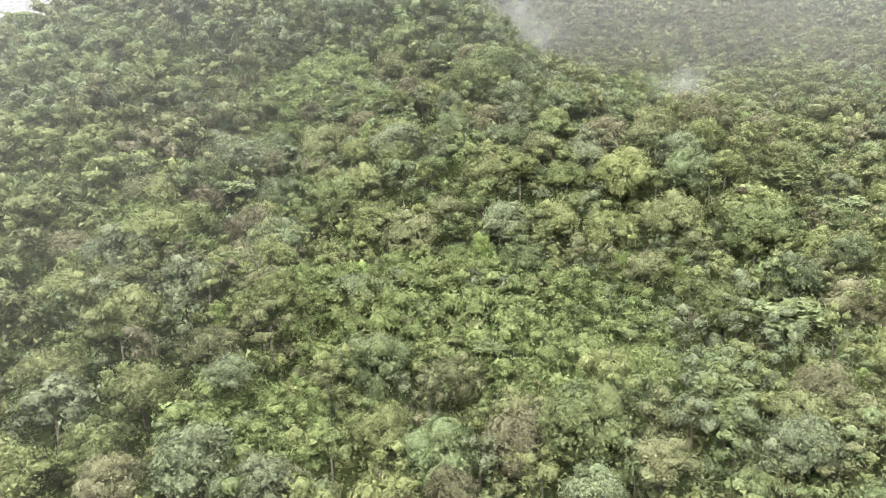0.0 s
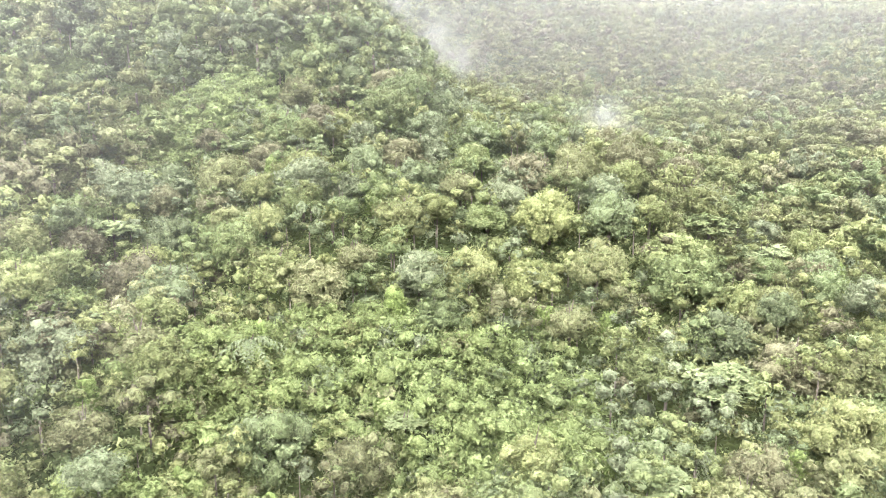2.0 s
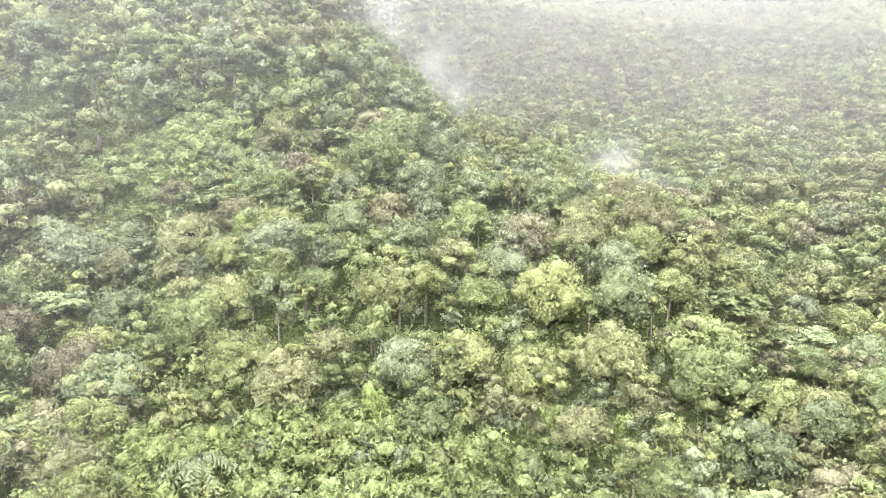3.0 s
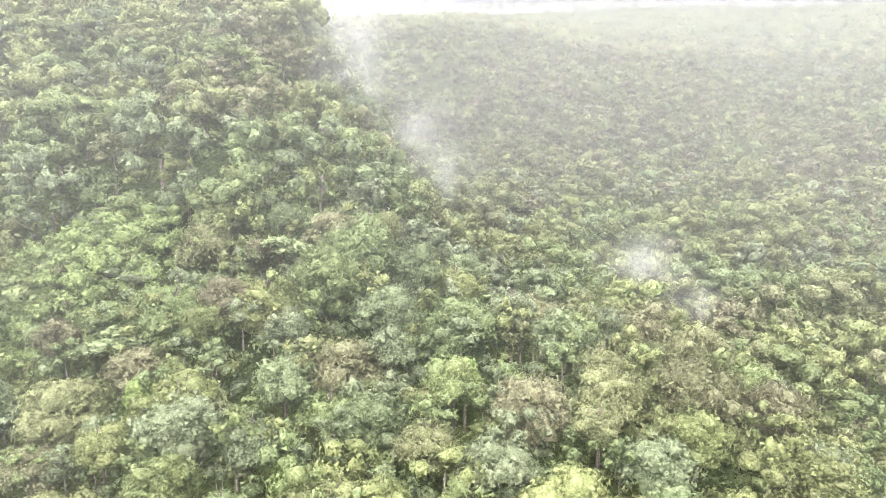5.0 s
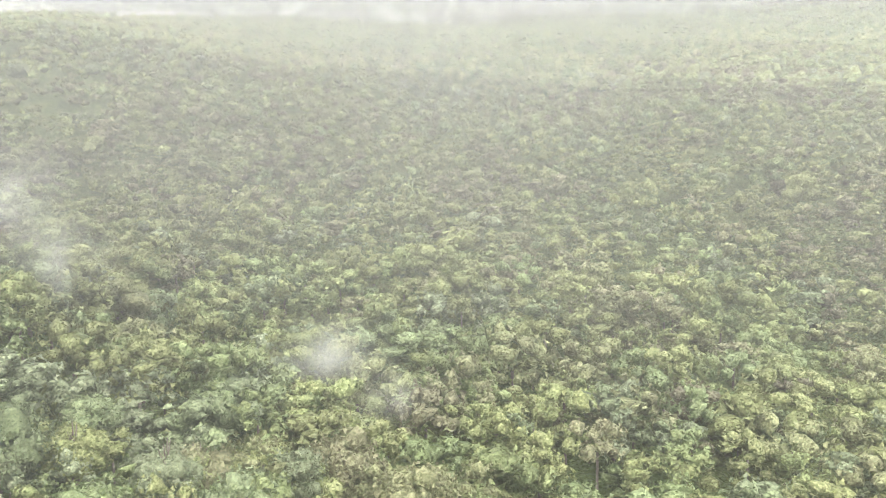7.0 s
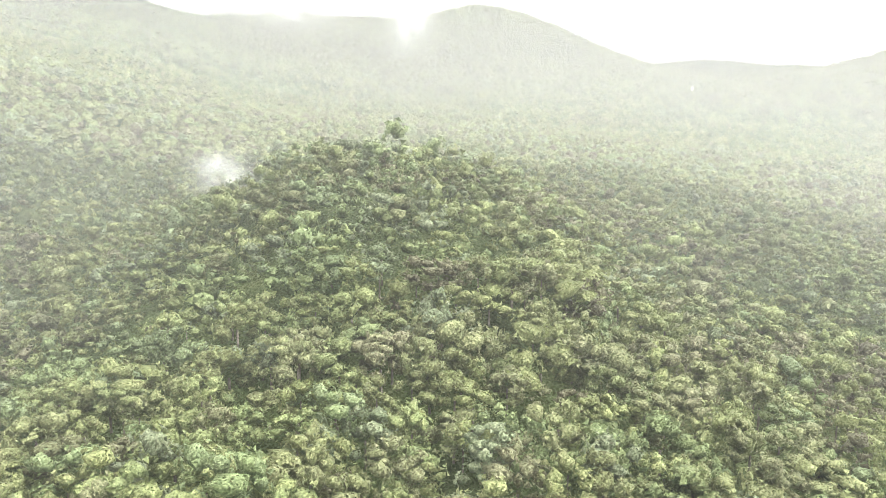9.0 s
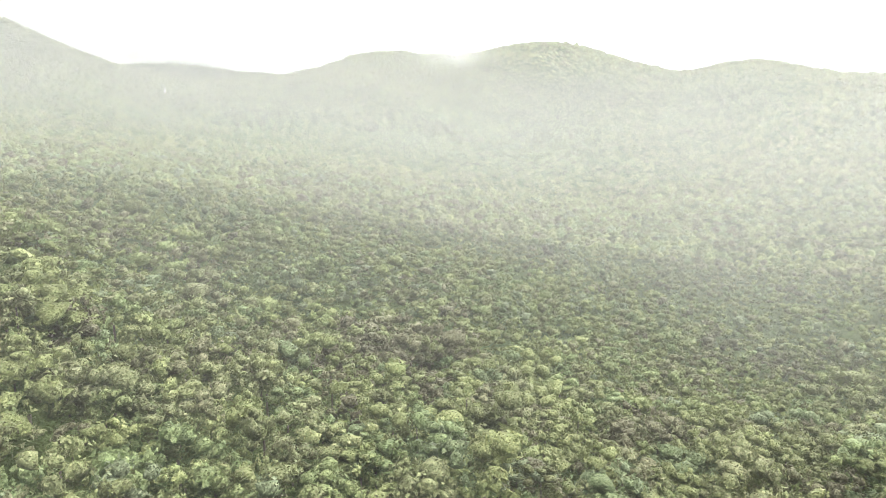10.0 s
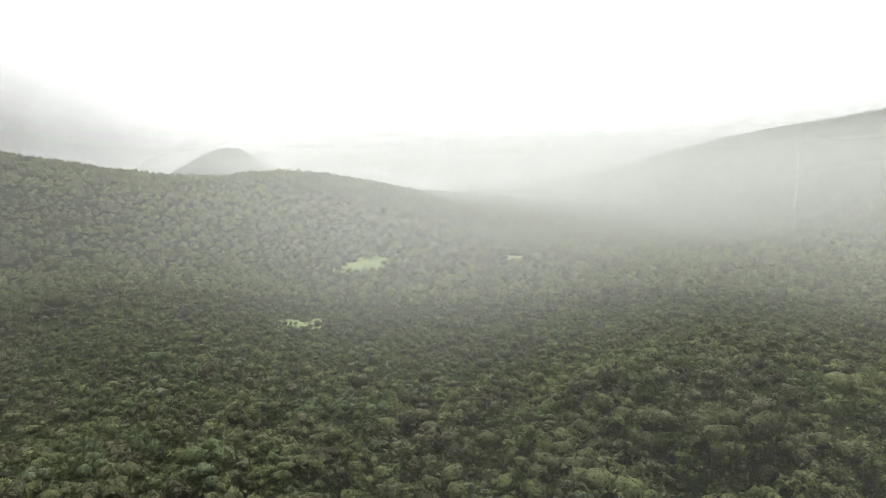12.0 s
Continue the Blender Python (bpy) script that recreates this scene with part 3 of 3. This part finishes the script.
# ---- the woods beyond, as one growth for each distance ----
def woods(name, label, x, y, width, shapes, mats, lift=1.0, mean=0.46):
    """All trees of a stretch of woods joined; each keeps one tint."""
    z = soil(x, y)
    turn = rng.uniform(0, 2 * math.pi, len(x))
    which = rng.integers(0, len(shapes), len(x))
    patch = mean + 0.22 * value_noise(x, y, 35, 8) + 0.16 * value_noise(x, y, 90, 9)
    tint = np.clip(patch + rng.normal(0, 0.22, len(x)), 0, 1)
    vs, fs, ts, ms, rs, n = [], [], [], [], [], 0
    for s, (v, f, m, rounded) in enumerate(shapes):
        pick = np.nonzero(which == s)[0]
        if not len(pick):
            continue
        c, d = np.cos(turn[pick])[:, None], np.sin(turn[pick])[:, None]
        h = (width[pick] / 2)[:, None]
        tall = rng.uniform(0.75, 1.1, (len(pick), 1))
        raised = rng.normal(0, 1.3, (len(pick), 1)) * lift
        px = (v[:, 0] * c - v[:, 1] * d) * h + x[pick][:, None]
        py = (v[:, 0] * d + v[:, 1] * c) * h + y[pick][:, None]
        pz = v[:, 2] * h * tall + z[pick][:, None] + np.maximum(CANOPY * lift - h * 1.5, -0.5 * h) + raised
        vs.append(np.stack([px, py, pz], -1).reshape(-1, 3))
        fs.append((f[None] + (n + np.arange(len(pick)) * len(v))[:, None, None]).reshape(-1, 3))
        ts.append(np.repeat(tint[pick], len(v)))
        ms.append(np.tile(m, len(pick)))
        rs.append(np.tile(rounded, len(pick)))
        n += len(pick) * len(v)
    me = mesh_of(name, np.concatenate(vs), np.concatenate(fs), mats, np.concatenate(ms), np.concatenate(ts), smooth_faces=np.concatenate(rs))
    thing(name, me, label, "trees", "stuff")


def shape(lobes, level, cards, card_size, tall, trunk=True):
    v, f = crown_arrays(lobes, level, cards, card_size, tall)
    m = np.zeros(len(f), int)
    if trunk:
        tv, tf = limb_arrays([(0, 0, -1.4), (0, 0, 0.9)], [0.07, 0.04], 4)
        f, m = np.concatenate([f, tf + len(v)]), np.concatenate([m, np.ones(len(tf), int)])
        v = np.concatenate([v, tv])
    return v, f, m, np.arange(len(f)) < lobes * len(ICO[level][1])


hidden = ((from_path(near_x, near_y) < 45) & (near_y < 0)) | out_of_sight(near_x, near_y)
back, under = ~front & ~hidden, ~front & hidden
woods("near_woods", "dense broad-leaved forest of rounded mixed green crowns", near_x[back], near_y[back], 9.8 * np.exp(rng.normal(0, 0.24, back.sum())), [shape(10, 1, 170, 0.11, rng.uniform(0.95, 1.25)) for _ in range(8)], [leaf_mid, bark])
woods("valley_woods", "forest growing low in the valley below", near_x[under], near_y[under], rng.uniform(6.0, 9.5, under.sum()), [shape(5, 1, 20, 0.2, 1.0) for _ in range(3)], [leaf_woods, bark])

for reach, inner, step, lobes, cards, spray in ((300, 158, 7.6, 4, 56, 0.15), (470, 300, 8.2, 2, 18, 0.2)):
    mid_x, mid_y = scatter(step, reach, inner)
    seen = ~out_of_sight(mid_x, mid_y)
    mid_x, mid_y = mid_x[seen], mid_y[seen]
    woods("slope_woods", "forested slopes with closely packed grey-green crowns", mid_x, mid_y, 9.4 * np.exp(rng.normal(0, 0.24, len(mid_x))), [shape(lobes, 1, cards, spray, rng.uniform(0.85, 1.25), False) for _ in range(10)], [leaf_far, bark])


def dome_shape(rows):
    """A far crown: an uneven dome."""
    v, f, k = [], [], np.arange(6)
    for i in range(rows):
        a = k * math.pi / 3 + rng.uniform(-0.3, 0.3, 6) + 0.5 * i
        out = (1.0, 0.72)[i] * rng.uniform(0.8, 1.15, 6)
        v.append(np.stack([np.cos(a) * out, np.sin(a) * out, (0.25, 1.0)[i] + rng.uniform(-0.25, 0.25, 6)], 1))
        if i:
            q, w = 6 * i - 6 + k, 6 * i - 6 + (k + 1) % 6
            f += [np.stack([q, w, w + 6], 1), np.stack([q, w + 6, q + 6], 1)]
    q = 6 * rows - 6
    f.append(np.stack([q + k, q + (k + 1) % 6, np.full(6, 6 * rows)], 1))
    v.append([[rng.normal(0, 0.25), rng.normal(0, 0.25), 1.42]])
    f = np.concatenate(f)
    return np.concatenate(v), f, np.zeros(len(f), int), np.ones(len(f), bool)


for reach, inner, step, wide, rows in ((720, 470, 8.2, 8.6, 2), (1050, 720, 8.8, 9.4, 1), (2000, 1050, 16.0, 17.0, 1), (2700, 2000, 20.0, 20.0, 1)):
    far_x, far_y = scatter(step, reach, inner)
    seen = ~out_of_sight(far_x, far_y)
    if inner >= 2000:  # only the high rim of the side valley
        seen &= (bearing(far_x, far_y) > 84) & (bearing(far_x, far_y) < 185)
    far_x, far_y = far_x[seen], far_y[seen]
    woods("far_woods", "distant forested hillsides fading into mist", far_x, far_y, wide * rng.uniform(0.7, 1.25, len(far_x)), [dome_shape(rows) for _ in range(10)], [leaf_distant, bark], 1.1)

# ---- shrubs and vines: low growth between the near trees, thick in the gaps ----
vx, vy = scatter(2.2, 110)
low = in_front(vx * 0.8, 48 + (vy - 48) * 0.8) | ((vx > -80) & (vx < 50) & (vy > -35) & (vy < 20))
vx, vy = vx[low], vy[low]
gx, gy = scatter(1.35, 110)
low = in_vines(gx, gy)
gx, gy = gx[low], gy[low]
woods("undergrowth", "shrubs and young trees crowding between the trunks", vx, vy, rng.uniform(2.8, 5.0, len(vx)), [shape(1, 1, 50, 0.17, 0.8, False) for _ in range(6)], [leaf_woods, bark], 0.35)
wide_x, wide_y = scatter(7.0, 260, 158)
close = ~out_of_sight(wide_x, wide_y)
bx, by = np.concatenate([near_x[back], near_x[back][::2], wide_x[close]]), np.concatenate([near_y[back], near_y[back][::2], wide_y[close]])
bx, by = bx + rng.normal(0, 3.2, len(bx)), by + rng.normal(0, 3.2, len(by))
woods("undergrowth", "shrubs and young trees filling the forest below the crowns", bx, by, rng.uniform(3.6, 6.2, len(bx)), [shape(1, 1, 14, 0.26, 0.9, False) for _ in range(6)], [leaf_woods, bark], 0.6)
woods("vine_tangle", "bright green vines and shrubs smothering a forest gap", gx, gy, rng.uniform(1.8, 4.6, len(gx)), [shape(1, 1, 70, 0.17, 0.6, False) for _ in range(6)], [leaf_vine, bark], 0.5, 0.5)

yx, yy = scatter(4.6, 120)
young = in_front(yx, yy) & ~in_vines(yx, yy)
yx, yy = yx[young], yy[young]
woods("young_trees", "slim young trees filling the spaces between larger crowns", yx, yy, rng.uniform(3.2, 5.4, len(yx)), [shape(5, 1, 150, 0.12, rng.uniform(1.0, 1.4)) for _ in range(6)], [leaf_woods, bark], 0.72)

# ---- meadows on the plain ----
for fx, fy, hl, hw, turn in FIELDS:
    a = np.arange(40) * 2 * math.pi / 40
    rr = np.linspace(0, 1, 6)[:, None]
    u, w = np.cos(a) * hl * rr * (1 + 0.16 * np.sin(3 * a + fx) + 0.08 * np.sin(7 * a)), np.sin(a) * hw * rr * (1 + 0.22 * np.cos(5 * a + fy) + 0.12 * np.sin(8 * a))
    t = radians(turn)
    x, y = fx + u * math.cos(t) - w * math.sin(t), fy + u * math.sin(t) + w * math.cos(t)
    v = np.stack([x, y, soil(x, y) + 1.2], -1).reshape(-1, 3)
    i, k = np.meshgrid(np.arange(5), np.arange(40), indexing="ij")
    q, p = i * 40 + k, i * 40 + (k + 1) % 40
    thing("meadow", mesh_of("meadow", v, np.stack([q, q + 40, p + 40, p], -1).reshape(-1, 4), [meadow_mat], smooth=True), "open pale green grass clearing in the forest", "meadow", "structure")


# ---- a thin waterfall on the far valley wall ----
def waterfall():
    v, rows = [], 10
    for k in range(rows):
        x, y = 1159 - k * 1.6, -636 + k * 0.9
        z = float(soil(x, y)) + 13 - k * 2.6
        for side, front in ((-1.6, 0), (1.6, 0), (1.2, -1.2), (-1.2, -1.2)):
            v.append((x + 0.48 * side + 0.88 * front, y + 0.88 * side - 0.48 * front, z))
    f = [[4 * k + i, 4 * k + (i + 1) % 4, 4 * k + 4 + (i + 1) % 4, 4 * k + 4 + i] for k in range(rows - 1) for i in range(4)]
    thing("waterfall", mesh_of("waterfall", v, f, [water_mat], smooth=True), "thin white waterfall dropping down a forested valley wall", "waterfall")


waterfall()


# ---- mist ----
def smooth(v, a, c):
    t = np.clip((v - a) / (c - a), 0, 1)
    return t * t * (3 - 2 * t)


def mist_curtain(name, x, y, dens, fade, top, mat, label, closed=True, deck=None):
    """One see-through sheet standing in for haze, on a closed line; it thins out towards the ground."""
    n, rows = len(x), 24
    g = soil(x, y)
    h = np.linspace(0, 1, rows)[:, None] ** 1.6
    top = np.maximum(top, g + 80)
    z = g - 1 + h * (top - g)
    thin = smooth(z - g, 4, fade) * (1 - smooth(z, np.minimum(-50, top - 150) if deck is None else top - deck, top))
    v = np.stack([np.broadcast_to(x, z.shape), np.broadcast_to(y, z.shape), z], -1).reshape(-1, 3)
    i, k = np.meshgrid(np.arange(rows - 1), np.arange(n if closed else n - 1), indexing="ij")
    q, p = i * n + k, i * n + (k + 1) % n
    me = mesh_of(name, v, np.stack([q, p, p + n, q + n], -1).reshape(-1, 4), [mat], density=(dens * thin).ravel(), smooth=True)
    thing(name, me, label, "mist", "stuff")


def hump(degrees, middle, width):
    return np.exp(-(((degrees - middle + 180) % 360 - 180) / width) ** 2)


# round the line of flight: haze sheets, valley shade put into their grey
for reach, plain_side, hill_side in ((36, 0.0, 0.12), (60, 0.0, 0.14), (92, 0.0, 0.15)):
    a = np.radians(np.arange(0, 360, 3))
    end = np.cos(a)[:, None] > 0
    foot = np.where(end, (4.3, 26.0), (-5.0, -55.0))
    x, y = foot[:, 0] + reach * np.sin(a), foot[:, 1] + reach * np.cos(a)
    deg = np.degrees(a)
    mist_curtain("mist", x, y, plain_side + (hill_side - plain_side) * hump(deg, 350, 80), 40, 200.0, shaded_mist_mat, "thin mist hanging over the near slopes, coloured grey as if shaded")
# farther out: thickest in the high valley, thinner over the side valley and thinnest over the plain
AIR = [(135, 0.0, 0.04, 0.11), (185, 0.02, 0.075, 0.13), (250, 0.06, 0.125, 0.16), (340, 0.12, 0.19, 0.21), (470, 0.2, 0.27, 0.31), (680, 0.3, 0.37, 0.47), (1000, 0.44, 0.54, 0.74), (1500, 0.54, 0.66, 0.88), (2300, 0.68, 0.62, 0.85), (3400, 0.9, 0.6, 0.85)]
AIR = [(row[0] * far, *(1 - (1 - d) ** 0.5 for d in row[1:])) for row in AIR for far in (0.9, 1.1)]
for radius, plain_side, side_valley, valley_side in AIR:
    if radius > 2300:  # the hills end here; only the plain goes on
        side_valley = valley_side = 0.0
    deg = np.arange(-88, 217, 3.0)
    a = np.radians(deg)
    valley, side, high = hump(deg, 20, 60), np.maximum(hump(deg, 118, 50), 0.8 * hump(deg, 172, 30)), hump(deg, 105, 45)
    hills = smooth(deg, -88, -60) * (1 - smooth(deg, 180, 208))
    # haze sheets over the hills, coloured dim for the shade of the valleys
    mist_curtain("mist", CX + radius * np.sin(a), CY + radius * np.cos(a), hills * (0.4 * side_valley + 0.6 * side_valley * side + (valley_side - 0.4 * side_valley) * valley), 14 + min(radius, 700) * (0.02 + 0.03 * side), 90 + radius * (0.1 + 0.5 * valley + 0.06 * high), shaded_far_mist_mat if radius > 900 else shaded_mist_mat, "mist filling the air of the forested valleys, coloured grey as if shaded", False)
    deg = np.arange(172, 300, 3.0)
    a, radius = np.radians(deg), radius * 1.05
    # haze sheets over the plain, coloured near white for the glow of the sun
    mist_curtain("mist", CX + radius * np.sin(a), CY + radius * np.cos(a), plain_side * smooth(deg, 178, 222) * (1 - smooth(deg, 262, 298)), 16 + min(radius, 700) * 0.06, 40 + radius * (0.03 + 0.025 * hump(deg, 256, 16)), sunlit_mist_mat, "haze over the forested plain, coloured white as if sunlit", False, 60 + 0.05 * radius)


# ---- shreds of mist that cling to the forest ----
def wisp(x, y, z, wide, tall, turn, strength=1.0):
    """A shred of mist: a few bent sheets that melt away at their rims."""
    rows, verts, faces, dens = 13, [], [], []
    for k in range(4):
        a = radians(turn + (k - 1.5) * 38)
        u, w = np.meshgrid(np.linspace(-1, 1, rows), np.linspace(-1, 1, rows))
        bend = 0.25 * np.sin(2.2 * u + k) + 0.2 * w
        off = rng.uniform(-0.22, 0.22, 2)
        px = x + (off[0] + u * math.cos(a) - bend * math.sin(a) * 0.5) * wide / 2
        py = y + (off[1] + u * math.sin(a) + bend * math.cos(a) * 0.5) * wide / 2
        pz = z + (w + 0.25 * np.sin(1.7 * u + 2 * k)) * tall / 2
        fade = np.clip(1 - np.hypot(u, w), 0, 1) ** 1.8
        n = len(verts) * rows * rows
        verts.append(np.stack([px, py, pz], -1).reshape(-1, 3))
        i, j = np.meshgrid(np.arange(rows - 1), np.arange(rows - 1), indexing="ij")
        q = (i * rows + j).ravel() + n
        faces.append(np.stack([q, q + 1, q + rows + 1, q + rows], 1))
        dens.append((fade * strength).ravel())
    m = wisp_mat if wide < 60 else far_wisp_mat
    me = mesh_of("mist_wisp", np.concatenate(verts), np.concatenate(faces), [m], density=np.concatenate(dens), smooth=True)
    thing("mist_wisp", me, "white shred of mist drifting off the wet forest", "mist", "stuff")


wisp(-17, 150, 12, 30, 44, 60, 0.3)
wisp(-24, 168, 30, 34, 40, 50, 0.34)
wisp(-6, 142, 0, 24, 22, 20, 0.26)
wisp(1, 132, -7, 22, 14, 20, 0.26)
wisp(30, 113, -20, 24, 14, -15, 0.24)
wisp(37, 108, -25, 18, 10, 20, 0.2)
wisp(262, 51, -8, 44, 24, 80, 0.4)
wisp(1500, -190, 215, 150, 230, 95, 0.9)
wisp(1560, 60, 250, 330, 120, 95, 0.8)
wisp(1010, -1250, 175, 240, 80, 40, 0.45)
for degrees, far, up, wide, tall in ((-4, 1100, 185, 420, 110), (12, 1300, 215, 560, 120), (27, 1150, 205, 480, 130), (40, 1250, 235, 520, 150), (54, 1200, 240, 520, 150), (68, 1300, 275, 560, 150)):
    wisp(CX + far * math.sin(radians(degrees)), CY + far * math.cos(radians(degrees)), up, wide, tall, -degrees, 1.8)
